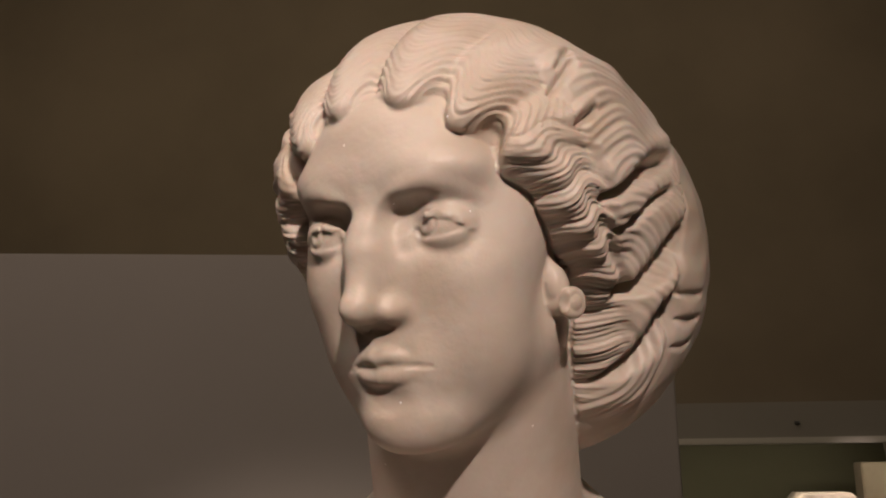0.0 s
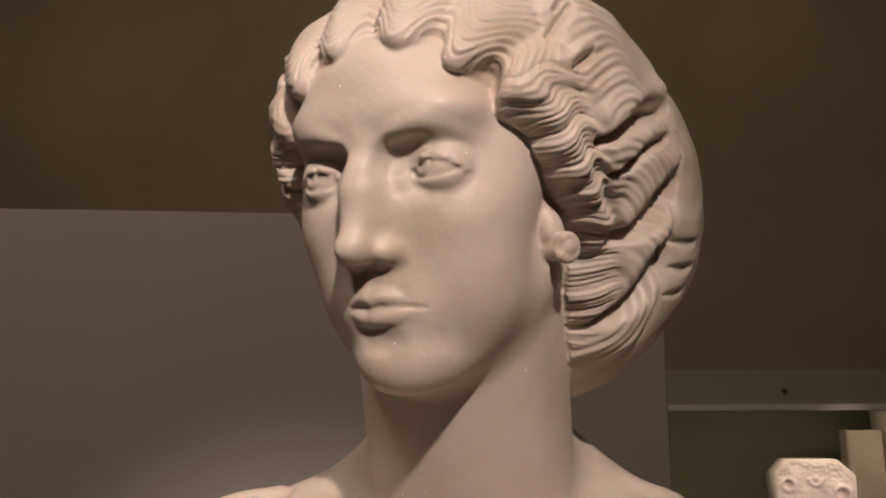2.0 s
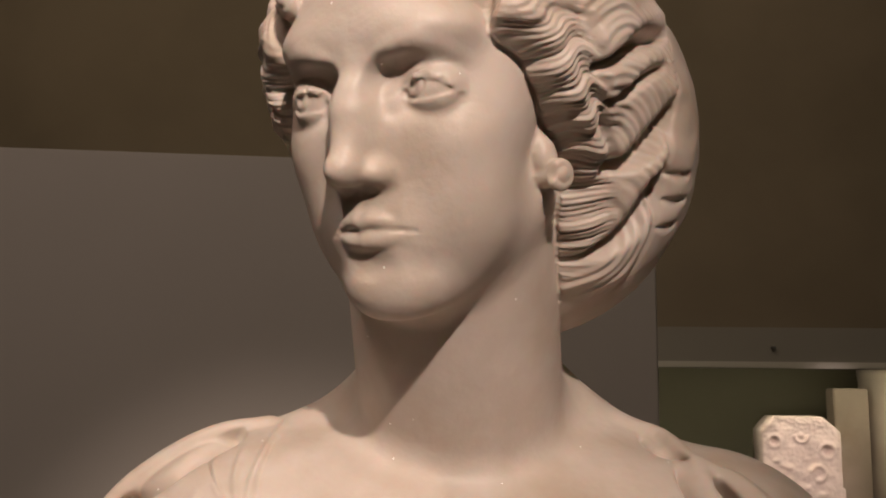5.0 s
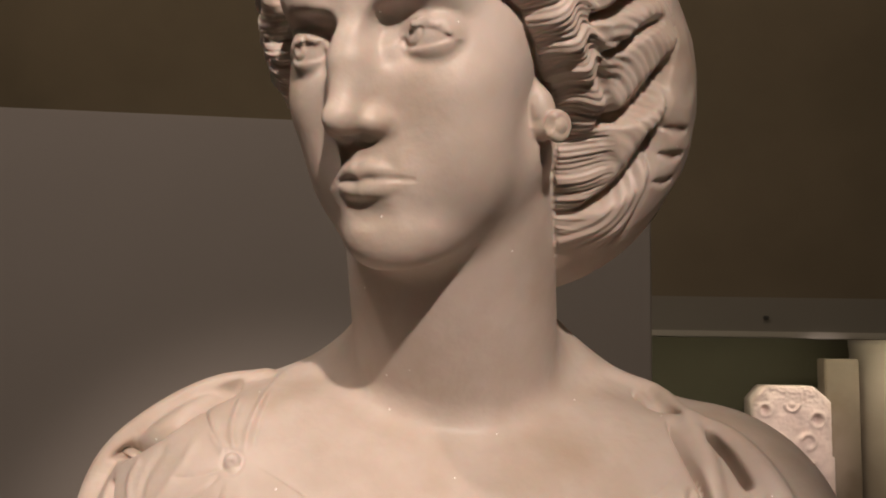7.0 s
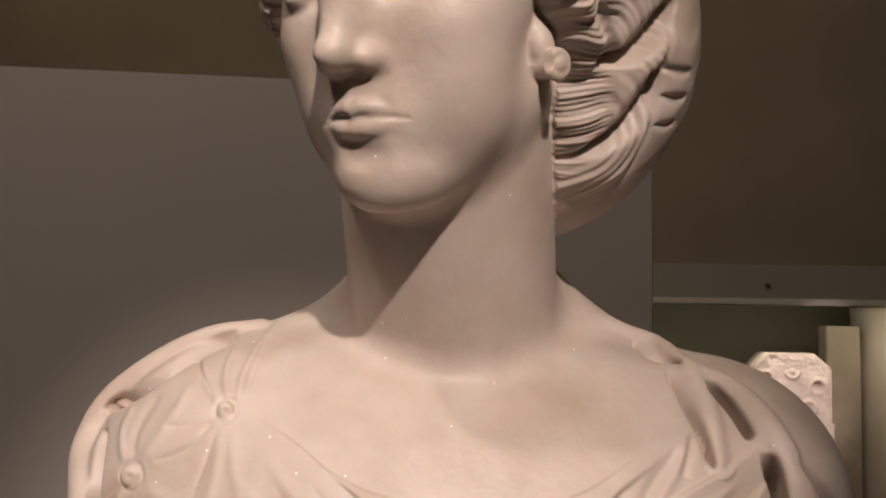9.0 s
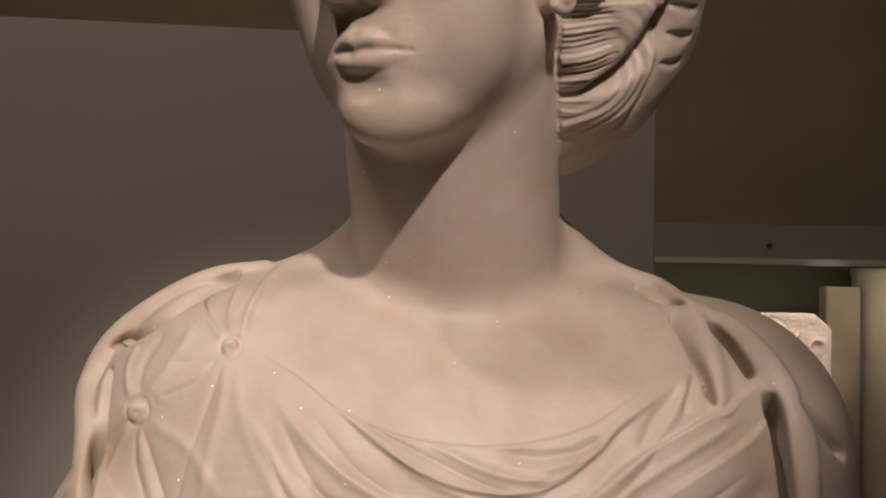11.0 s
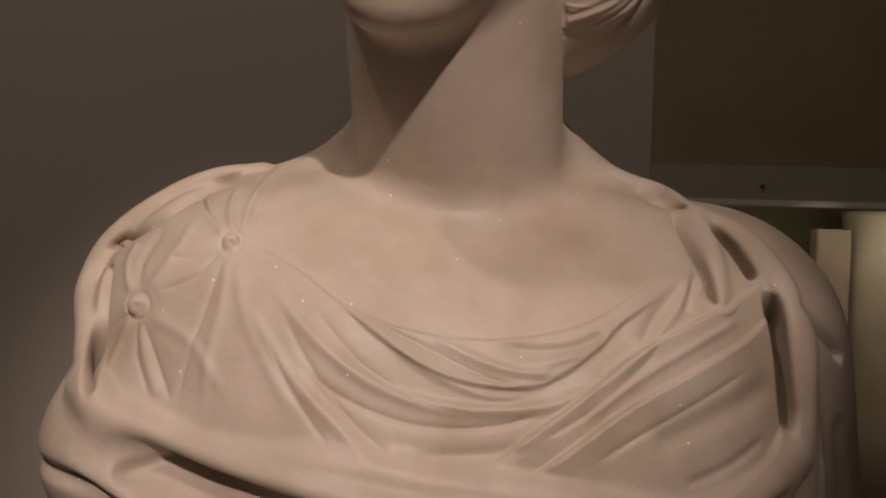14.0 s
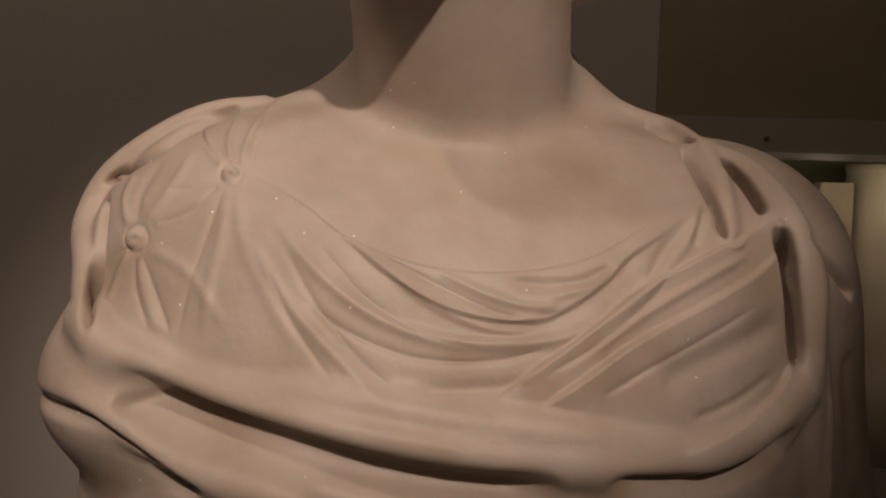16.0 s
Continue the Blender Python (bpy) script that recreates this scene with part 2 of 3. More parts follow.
def face(p, fine=True):
    p = p.copy()
    p[:, 0] += 0.20 * np.maximum(p[:, 1] - 78, 0.0) * ramp(p[:, 2], 40, 15)
    m = p.copy()
    m[:, 0] = np.abs(m[:, 0])
    d = ell(p, (0, -12, 42), (73, 97, 88))
    d = smin(d, ell(p, (0, 30, 0), (62, 60, 92)), 14)
    d = smin(d, ell(p, (0, 40, -52), (48, 46, 46)), 16)
    d = smin(d, cone(m, (50, 6, -42), (14, 61, -80), 19, 17.5), 18)
    d = smin(d, ell(m, (38, 56, -8), (24, 24, 24)), 14)
    d = smin(d, ell(m, (32, 48, -36), (25, 28, 36)), 16)
    d = smin(d, ell(m, (44, 30, 14), (26, 34, 40)), 18)
    d = smin(d, ell(p, (0, 73, -82), (22, 17, 18)), 12)
    d = smin(d, ell(p, (0, 66, -52), (32, 24, 24)), 10)
    d = smin(d, ell(p, (38, 45, -36), (23, 27, 34)), 14)
    d = smin(d, ell(p, (0, 58, 52), (52, 32, 42)), 16)
    # eye sockets under the brows
    d = smax(d, -ell(m, (29, 98, 20), (24, 19, 14)), 9)
    d = smin(d, ell(m, (25, 64, 49), (31, 26, 15)), 12)
    d = smax(d, -ell(m, (29, 99, 27), (22, 20, 13)), 4)
    near = np.nonzero((m[:, 1] > 40) & (np.abs(m[:, 2] - 30) < 40))[0]
    d[near] = smin(d[near], chain(m[near], BROW, 2.2, 1.2, 3.4), 6)
    # nose
    d = smin(d, cone(p, (0, 82, 32), (0, 93.5, 12), 8, 7.2), 10)
    d = smin(d, cone(p, (0, 90, 18), (0, 101.5, -16), 7, 7.6), 11)
    d = smin(d, ell(p, (0, 101.5, -18.5), (8.0, 10.0, 7.8)), 6)
    d = smin(d, ell(m, (11.5, 90, -21.5), (6.0, 9.0, 6.2)), 6)
    d = smin(d, ell(p, (0, 84, -6), (13.5, 12, 24)), 11)
    if fine:
        d = smax(d, -ell(m, (6.0, 93.5, -28.6), (3.0, 5.5, 2.8)), 2.5)
    # eyes and lids
    d = smin(d, ell(m, (16.0, 77.5, 15), (7, 7.5, 9)), 5)
    d = smax(d, -ell(m, (17.5, 95, 27), (8, 13, 9)), 5)
    far = np.sqrt(((m - EYE) ** 2).sum(1))
    d = smin(d, far - 16.3, 0.8)
    rise = np.interp(m[:, 0], (15, 19, 24, 29, 34, 39, 44, 50, 55), (13.5, 15.5, 21.3, 24.5, 25.4, 24.8, 22.6, 17.4, 14.5)).astype(np.float32)
    drop = np.interp(m[:, 0], (15, 19, 24, 29, 34, 39, 44, 50, 55), (15.5, 15.2, 14.0, 13.2, 13.0, 13.3, 14.2, 16.4, 16.8)).astype(np.float32)
    d = smin(d, smax(far - 17.9, rise - m[:, 2], 0.8), 2.2)
    d = smin(d, smax(far - 17.1, m[:, 2] - drop, 1.0), 3.0)
    near = np.nonzero((m[:, 1] > 58) & (np.abs(m[:, 2] - 19) < 18))[0]
    d[near] = smin(d[near], chain(m[near], LID_TOP, 0.4, 0.8, 1.9), 1.5)
    # mouth
    near = np.nonzero((m[:, 1] > 60) & (np.abs(m[:, 2] + 52) < 25))[0]
    q = p[near].copy()
    q[:, 0] = np.abs(q[:, 0] - 0.5) * 1.13
    q[:, 2] -= 4.8
    lips = smin(d[near], chain(q, LIP_TOP, 5.0, 0.3, 4.0), 2.8)
    lips = smin(lips, chain(q, LIP_LOW, 6.0, 0.3, 4.4), 2.8)
    lips = smax(lips, -ell(q, (0, 96, -73.0), (17, 7.5, 5.5)), 7)
    lips = smax(lips, -ell(q, (0, 99, -39), (3.0, 6, 8)), 4)
    d[near] = smax(lips, -chain(q, LIP_CUT, 1.0, 0.9), 1.6) if fine else lips
    # the cut iris and drilled pupil, both turned to the head's right
    for cx in (34.5, -34.5) if fine else ():
        g = np.array((-0.30, 0.94, 0.14))
        g /= np.linalg.norm(g)
        way = p - np.array((cx, 67.8, 19.0), np.float32)
        far = np.sqrt((way ** 2).sum(1)) + 1e-6
        ang = np.degrees(np.arccos(np.clip(way @ g.astype(np.float32) / far, -1, 1)))
        near = np.abs(far - 16.3) < 3
        d = d + near * (0.7 * np.exp(-((ang - 22) / 3.5) ** 2))
        d = d + near * (1.1 * np.exp(-(ang / 7.0) ** 2))
    return d


HAIRLINE = ((0, 30, 60, 80, 95, 110, 140, 180), (47, 50, 59, 71, 85, 97, 104, 112))
WAVE = 2 * math.pi / 20.5


def hair_polar(p):
    q = p - np.array((0, 0, -5), np.float32)
    side = np.sqrt(q[:, 0] ** 2 + q[:, 2] ** 2)
    theta = np.degrees(np.arctan2(side, q[:, 1]))
    phi = np.degrees(np.arctan2(np.abs(q[:, 0]), q[:, 2]))
    edge = np.interp(phi, *HAIRLINE)
    # scalloped edge of the waves over the forehead
    # the band reaches further forward on the head's right
    edge = edge - 7.0 * ramp(-p[:, 0], 0, 20) * ramp(phi, 55, 78) * ramp(phi, 128, 108)
    edge = edge - 3.0 * np.cos((phi - 11.5) * WAVE) * ramp(phi, 80, 50)
    return theta, phi, (theta - edge) * 1.65


CAP = ((0, -31.6, 42.5), (116, 125, 110))
BUN = ((0, -90, -8), (136.5, 96, 137))


def hair(p, fine=True):
    d = ell(p, *CAP)
    d = smin(d, ell(p, *BUN), 18)
    theta, phi, u = hair_polar(p)
    d = smax(d, -(u - 3.0), 10)
    return d


# lines of the hair seen from the side of the head (forward, up): where the waved front band ends, and the plain roll begins
BAND_END = ((-90, -58, -24, 0, 26, 64, 90, 110), (-34, -29, -20, 0, 16, 27, 30, 26))
ROLL_START = ((-90, -83, -41, -4, 26, 60, 110), (-56, -55, -48, -52, -66, -78, -90))
# deep gaps between the rolled locks, in the same view: line, width, depth
LOCK_GAPS = (
    (((15, 26), (-8, 34), (-34, 42), (-66, 47)), 5.0, 13.0),
    (((2, 8), (-14, 12), (-34, 22), (-52, 27)), 3.2, 7.0),
    (((-20, -29), (-32, -24), (-44, -12), (-54, 2)), 6.0, 15.0),
    (((-34, -78), (-42, -62), (-47, -44), (-50, -36)), 6.5, 13.0),
    (((30, 66), (24, 69), (14, 74)), 1.8, 7.0),
    (((34, 84), (22, 93), (6, 103)), 2.6, 6.0),
    (((24, 97), (8, 106), (-6, 112)), 2.0, 4.0),
    (((-56, -36), (-66, -38), (-76, -38)), 3.0, 2.2),
    (((-58, -52), (-68, -54), (-78, -53)), 3.2, 2.4),
    (((-60, -68), (-68, -69), (-78, -68)), 3.0, 2.0),
)


def hair_relief(p):
    """Height of the carved locks over the plain hair form, in millimetres."""
    theta, phi, u = hair_polar(p)
    y, z = p[:, 1], p[:, 2]
    left = np.where(p[:, 0] > 0, 0.0, 1.9)
    odd = wobble(p, 17.0, 0.7)
    # over the forehead: broad scallops, their strands parallel to the hairline
    turn = (phi - 11.5) * WAVE + 0.25 * odd + 0.012 * u
    crest = np.cos(turn)
    w = u + 5.0 * crest * ramp(u, 75, 20) + 1.2 * odd
    strand = w / 5.6 + 0.12 * np.sin(phi / 6.0)
    own = np.floor(strand)
    strand = strand - own
    near = ramp(u, 34, 8)
    strong = (0.30 + 1.0 * near * (0.5 - 0.5 * crest)) * (0.45 + 0.75 * (np.sin(own * 12.99 + 3.0) * 43.7 % 1.0) + 0.4 * wobble(p, 13.0, 5.0))
    top = strong * (2.2 * np.sin(math.pi * strand ** 0.75) - 1.3) + 0.25 * np.cos(2 * math.pi * w / 2.7)
    top = top + (2.6 * crest - 2.8 * np.exp(-(1 + crest) / 0.22)) * ramp(u, 80, 30)
    # at the side: wavy strands that run level from the face to the back
    bow = np.sin(2 * math.pi * u / 27.0 + 0.9 * np.sin(z / 15.0 + left) + 0.7 * odd + left)
    w = z + (3.4 + 1.2 * np.sin(z / 21.0)) * bow + 1.3 * wobble(p, 11.0, 2.2)
    strand = w / 7.2 + 0.3 * np.sin(w / 11.0 + left)
    own = np.floor(strand)
    strand = strand - own
    worn = 0.25 + 0.95 * (np.sin(own * 7.13 + 1.0) * 43.7 % 1.0) + 0.6 * wobble(p, 9.0, 4.4)
    side = 1.1 * np.cos(w / 14.5 * 2 * math.pi) + np.clip(worn, 0.1, 1.5) * (1.75 * np.sin(math.pi * strand ** 0.7) - 1.0) + 0.5 * np.cos(2 * math.pi * w / 2.9 + 1.1 * np.sin(u / 8.0)) + 1.7 * bow + 1.2 * wobble(p, 12.0, 9.3)
    k = ramp(phi, 40, 62)
    a = top * (1 - k) + side * k
    # rolled locks behind the band, combed in arcs
    s = np.interp(z, *BAND_END) - y
    arc = np.sqrt((y + 6) ** 2 + (0.9 * (z - np.where(z > 30, 18, np.where(z > -22, -32, -80)))) ** 2)
    comb = np.cos(2 * math.pi * (arc + 1.8 * odd) / 4.6)
    b = 3.6 + (0.45 + 0.35 * odd) * comb + 0.45 * np.cos(2 * math.pi * (arc + 2.5 * odd) / 9.7) + 1.6 * wobble(p, 21.0, 6.1)
    # broad plain roll at the back with shallow dents
    r = np.interp(z, *ROLL_START) - y
    c = 0.9 * wobble(p, 16.0, 8.0) + 0.5 * wobble(p, 7.0, 1.0)
    k1 = ramp(s, -4, 5) * ramp(z, 122, 100)
    k2 = ramp(r, -1, 5)
    h = a * (1 - k1) + b * k1
    h = h * (1 - k2) + c * k2
    h = h - 1.8 * np.exp(-(s / 3.0) ** 2) * ramp(z, 100, 80) - 3.2 * np.exp(-((r - 1.5) / 2.6) ** 2)
    for points, width, depth in LOCK_GAPS:
        line = spline(points, 5)
        best, over, along = np.full(len(p), 99.0), np.zeros(len(p)), np.zeros(len(p))
        for i in range(len(line) - 1):
            d = line[i + 1] - line[i]
            oy, oz = y - line[i][0], z - line[i][1]
            t = np.clip((oy * d[0] + oz * d[1]) / (d @ d), 0, 1)
            oy, oz = oy - t * d[0], oz - t * d[1]
            far = np.sqrt(oy * oy + oz * oz)
            closer = far < best
            best, over, along = np.where(closer, far, best), np.where(closer, oz, over), np.where(closer, (i + t) / (len(line) - 1), along)
        broad = width * (0.55 + 0.45 * np.sin(math.pi * np.clip(along, 0, 1))) * (1 + 0.15 * odd)
        h = h - depth * np.exp(-(best / broad) ** 2)
        h = h + 0.22 * depth * np.exp(-((over - 2.2 * width) / (1.3 * width)) ** 2 - (best / (4 * width)) ** 2) * (over > 0)
    # the parting on the crown
    h = h - 2.5 * np.exp(-(p[:, 0] / 2.0) ** 2) * ramp(phi, 40, 20)
    h = h * ramp(u, -1.0, 4.0) + wobble(p, 14.0, 3.1) * 0.6
    return h * ramp(p[:, 2], -112, -92)


def ear(p):
    """The lower ear on the head's left with its round ear stud."""
    d = cone(p, (66, 16, -4), (71, 16, -22), 5.5, 6.5)
    d = smin(d, ell(p, (72, 15, -20), (6, 8, 10)), 5)
    d = smin(d, cone(p, (68, 13, -29), (79, 17, -30), 8.5, 7.0), 2)
    axis = np.array((0.86, 0.50, 0.0), np.float32)
    q = p - np.array((78.5, 17.5, -30), np.float32)
    along = q @ axis
    round_ = np.sqrt(np.maximum((q ** 2).sum(1) - along ** 2, 0)) + 1e-6
    d = smin(d, np.sqrt((round_ - 6.4) ** 2 + (along - 3.0) ** 2) - 2.8, 1.0)
    d = smin(d, np.sqrt(round_ ** 2 + (along - 2.0) ** 2) - 3.6, 1.0)
    return d


# ---------------------------------------------------------------- the draped shoulders, in metres: x to the picture's right, y away, z up
BODY_AT, BODY_TURN = (0.020, 0.665, 1.305), radians(6)
BODY_M = np.array(Matrix.Rotation(BODY_TURN, 3, "Z"))


def to_body(p):
    return ((p - np.array(BODY_AT)) @ BODY_M).astype(np.float32)


def from_body(q):
    return np.array(q, float) @ BODY_M.T + np.array(BODY_AT)


NECK_TOP = tuple(to_body(from_head([(0, -5, -40)]))[0])


def body_plain(p):
    m = p.copy()
    m[:, 0] = np.sign(p[:, 0] - 0.005) * np.maximum(np.abs(p[:, 0] - 0.005) - 0.085, 0.0)
    d = cone(p, (-0.155, 0.035, 0.008), (0.180, 0.035, -0.004), 0.106, 0.099)
    d = smin(d, ell(m, (0.0, 0.02, -0.11), (0.165, 0.156, 0.215)), 0.07)
    d = smin(d, cone(p, (-0.16, 0.03, 0.0), (-0.216, 0.02, -0.30), 0.085, 0.076), 0.04)
    d = smin(d, cone(p, (0.19, 0.03, 0.0), (0.252, 0.02, -0.30), 0.095, 0.09), 0.04)
    d = smin(d, ell(p, (-0.210, 0.0, -0.064), (0.076, 0.10, 0.072)), 0.02)
    return d


def neck(p):
    d = cone(p, NECK_TOP, (0.0, 0.036, 0.10), 0.069, 0.076)
    d = smin(d, cone(p, (-0.045, 0.055, 0.145), (-0.14, 0.05, 0.08), 0.030, 0.040), 0.045)
    d = smin(d, cone(p, (0.05, 0.055, 0.148), (0.15, 0.05, 0.070), 0.032, 0.038), 0.045)
    return d


# ---------------------------------------------------------------- from the solid form to a mesh
def net(f, origin, h):
    """Quads round the zero level of a field sampled on a grid."""
    neg = f < 0
    nx, ny, nz = (n - 1 for n in f.shape)
    corner = lambda a, i, j, k: a[i:i + nx, j:j + ny, k:k + nz]
    cubes = [(i, j, k) for i in (0, 1) for j in (0, 1) for k in (0, 1)]
    count = sum(corner(neg, *c).astype(np.int8) for c in cubes)
    cells = np.argwhere((count > 0) & (count < 8))
    number = np.full((nx, ny, nz), -1, np.int64)
    number[tuple(cells.T)] = np.arange(len(cells))
    total, times = np.zeros((len(cells), 3)), np.zeros(len(cells))
    for a in cubes:
        for axis in range(3):
            if a[axis]:
                continue
            b = list(a)
            b[axis] = 1
            fa = f[tuple((cells + a).T)].astype(float)
            fb = f[tuple((cells + b).T)].astype(float)
            cross = (fa < 0) != (fb < 0)
            t = np.where(cross, fa / np.where(cross, fa - fb, 1), 0)
            point = np.array(a, float)[None] + np.eye(3)[axis][None] * t[:, None]
            total += np.where(cross[:, None], point, 0)
            times += cross
    verts = (cells + total / times[:, None]) * h + origin
    quads = []
    for axis in range(3):
        u, w = (axis + 1) % 3, (axis + 2) % 3
        lo, hi = [slice(None)] * 3, [slice(None)] * 3
        lo[axis], hi[axis] = slice(0, -1), slice(1, None)
        at = np.argwhere(neg[tuple(lo)] != neg[tuple(hi)])
        inside = (at[:, u] > 0) & (at[:, w] > 0) & (at[:, u] < f.shape[u] - 1) & (at[:, w] < f.shape[w] - 1)
        at = at[inside]
        eu, ew = np.eye(3, dtype=int)[u], np.eye(3, dtype=int)[w]
        q = np.stack([number[tuple((at - s * eu - t * ew).T)] for s, t in ((1, 1), (0, 1), (0, 0), (1, 0))], 1)
        out = neg[tuple(at.T)]
        q[~out] = q[~out][:, ::-1]
        quads.append(q)
    return verts, np.vstack(quads)


def split(verts, quads):
    """Each quad becomes four."""
    n = len(verts)
    edges = np.sort(np.stack([quads, np.roll(quads, -1, 1)], 2).reshape(-1, 2), 1)
    unique, back = np.unique(edges[:, 0] * n + edges[:, 1], return_inverse=True)
    mids = (verts[unique // n] + verts[unique % n]) / 2
    e = back.reshape(-1, 4) + n
    c = np.arange(len(quads)) + n + len(mids)
    verts = np.vstack([verts, mids, verts[quads].mean(1)])
    return verts, np.vstack([np.stack([quads[:, i], e[:, i], c, e[:, i - 1]], 1) for i in range(4)])


def mesh_of(name, verts, quads, material):
    me = bpy.data.meshes.new(name)
    me.vertices.add(len(verts))
    me.vertices.foreach_set("co", np.ascontiguousarray(verts, np.float32).ravel())
    me.loops.add(quads.size)
    me.loops.foreach_set("vertex_index", np.ascontiguousarray(quads, np.int32).ravel())
    me.polygons.add(len(quads))
    me.polygons.foreach_set("loop_start", np.arange(0, quads.size, 4, dtype=np.int32))
    me.polygons.foreach_set("use_smooth", np.ones(len(quads), bool))
    me.materials.append(material)
    me.update(calc_edges=True)
    me.validate()
    return me


def front(x, z):
    """The y of the plain draped form where a line from the front meets it."""
    y = np.full(len(x), -0.30)
    for _ in range(60):
        y += 0.8 * body_plain(np.stack([x, y, z], 1).astype(np.float32))
        y = np.minimum(y, 0.03)
    return y


def cloth_line(points, sink):
    """A line over the draped form from front-view places (x, z), sunk into it."""
    c = spline(points, 3)
    y = front(c[:, 0], c[:, 1])
    for _ in range(6):
        y[1:-1] = (y[:-2] + 2 * y[1:-1] + y[2:]) / 4
    return np.stack([c[:, 0], y + sink, c[:, 1]], 1)


ROLLS = []   # thick rolled folds: line, radii at start, end and middle, blend
BUTTONS = []  # x, z, radius
CREASES = []  # line in front view, width, height, kind


def roll(points, ra, rb, rm, sink=0.004, blend=0.012):
    ROLLS.append((cloth_line(points, sink), ra, rb, rm, blend))


def crease(points, width, height, kind="ridge", fall=0.03):
    CREASES.append((spline(points, 6), width, height, kind, fall))


# mantle roll across the chest
roll([(-0.246, -0.017), (-0.226, -0.03), (-0.184, -0.046), (-0.139, -0.057), (-0.084, -0.069), (-0.021, -0.079), (0.044, -0.085), (0.093, -0.086), (0.14, -0.079), (0.178, -0.067), (0.198, -0.047)], 0.01, 0.008, 0.016, 0.002, 0.01)
# upper roll that joins it
roll([(-0.136, -0.047), (-0.085, -0.049), (-0.034, -0.058), (0.017, -0.066), (0.063, -0.072), (0.103, -0.077)], 0.004, 0.005, 0.011, 0.002, 0.01)
# mantle border over the right shoulder and arm
roll([(-0.148, 0.123), (-0.177, 0.119), (-0.208, 0.105), (-0.241, 0.081), (-0.258, 0.059), (-0.263, 0.035), (-0.25, 0.012), (-0.241, -0.01), (-0.23, -0.025)], 0.006, 0.012, 0.011, 0.001, 0.004)
crease([(-0.161, 0.12), (-0.186, 0.107), (-0.217, 0.085), (-0.253, 0.065)], 0.0028, -0.035)
crease([(-0.244, 0.056), (-0.241, 0.031), (-0.24, 0.004), (-0.235, -0.018)], 0.0028, -0.040)
# lower folds on the right arm
roll([(-0.294, -0.059), (-0.249, -0.057), (-0.219, -0.071), (-0.186, -0.09), (-0.151, -0.099), (-0.109, -0.107)], 0.006, 0.012, 0.011, 0.002, 0.008)
crease([(-0.297, -0.07), (-0.242, -0.069), (-0.212, -0.083), (-0.182, -0.102), (-0.161, -0.112)], 0.005, -0.008)
crease([(-0.217, -0.06), (-0.196, -0.062), (-0.176, -0.062), (-0.148, -0.067)], 0.004, -0.007)
crease([(-0.304, -0.123), (-0.296, -0.148), (-0.288, -0.168)], 0.004, -0.006)
# deep hollow under the roll
crease([(-0.223, -0.039), (-0.173, -0.061), (-0.116, -0.076), (-0.059, -0.091), (-0.001, -0.1), (0.044, -0.101)], 0.011, -0.018)
crease([(0.064, -0.094), (0.097, -0.096), (0.132, -0.096), (0.165, -0.088), (0.193, -0.071)], 0.006, -0.01)
# mantle folds over the left shoulder
roll([(0.125, 0.121), (0.148, 0.117), (0.154, 0.102), (0.157, 0.078), (0.156, 0.05), (0.153, 0.042)], 0.004, 0.005, 0.009, 0.001, 0.006)
crease([(0.128, 0.119), (0.135, 0.11), (0.153, 0.107)], 0.0022, -0.01)
crease([(0.14, 0.1), (0.144, 0.078), (0.149, 0.059), (0.15, 0.042)], 0.0020, -0.020)
roll([(0.161, 0.099), (0.181, 0.089), (0.196, 0.068), (0.205, 0.040), (0.211, 0.005), (0.214, -0.034), (0.219, -0.080), (0.226, -0.140)], 0.005, 0.010, 0.013, 0.001, 0.010)
crease([(0.163, 0.093), (0.175, 0.079), (0.184, 0.058)], 0.0027, -0.026)
crease([(0.192, 0.051), (0.193, 0.023), (0.195, -0.005), (0.198, -0.036)], 0.0036, -0.045)
crease([(0.212, 0.049), (0.223, 0.035), (0.24, 0.018), (0.256, 0.002)], 0.0035, -0.01)
crease([(0.226, 0.02), (0.222, -0.038), (0.222, -0.078), (0.226, -0.117)], 0.006, -0.004)
crease([(0.250, -0.03), (0.252, -0.065), (0.264, -0.118)], 0.008, -0.004)
# mantle pulled up over the breast
roll([(0.202, -0.033), (0.201, -0.054), (0.186, -0.076)], 0.004, 0.006, 0.009, 0.002, 0.008)
crease([(0.19, 0.056), (0.165, 0.044), (0.126, 0.029), (0.089, 0.011), (0.057, -0.012), (0.024, -0.034), (-0.002, -0.053)], 0.0026, 0.0065, "step", 0.03)
crease([(0.191, 0.037), (0.165, 0.02), (0.127, 0.003), (0.087, -0.016), (0.053, -0.038), (0.024, -0.057)], 0.0029, 0.006, "step", 0.026)
crease([(0.186, -0.004), (0.161, -0.016), (0.125, -0.028), (0.097, -0.04)], 0.008, -0.0035)
crease([(0.192, -0.032), (0.178, -0.051), (0.144, -0.068), (0.11, -0.077)], 0.0029, 0.006, "step", 0.026)
# neckline of the tunic
crease([(-0.147, 0.076), (-0.111, 0.058), (-0.084, 0.039), (-0.054, 0.027), (-0.021, 0.021), (0.019, 0.021), (0.06, 0.029), (0.092, 0.045), (0.138, 0.073)], 0.0014, 0.003, "step", -0.03)
crease([(-0.091, 0.044), (-0.067, 0.024), (-0.041, 0.007), (-0.012, -0.004), (0.021, -0.007), (0.044, -0.001), (0.069, 0.015), (0.087, 0.031), (0.119, 0.05)], 0.0018, 0.0048, "step", 0.016)
crease([(-0.074, 0.033), (-0.048, 0.021), (-0.022, 0.009), (0.001, -0.001), (0.021, -0.006)], 0.0022, -0.0022)
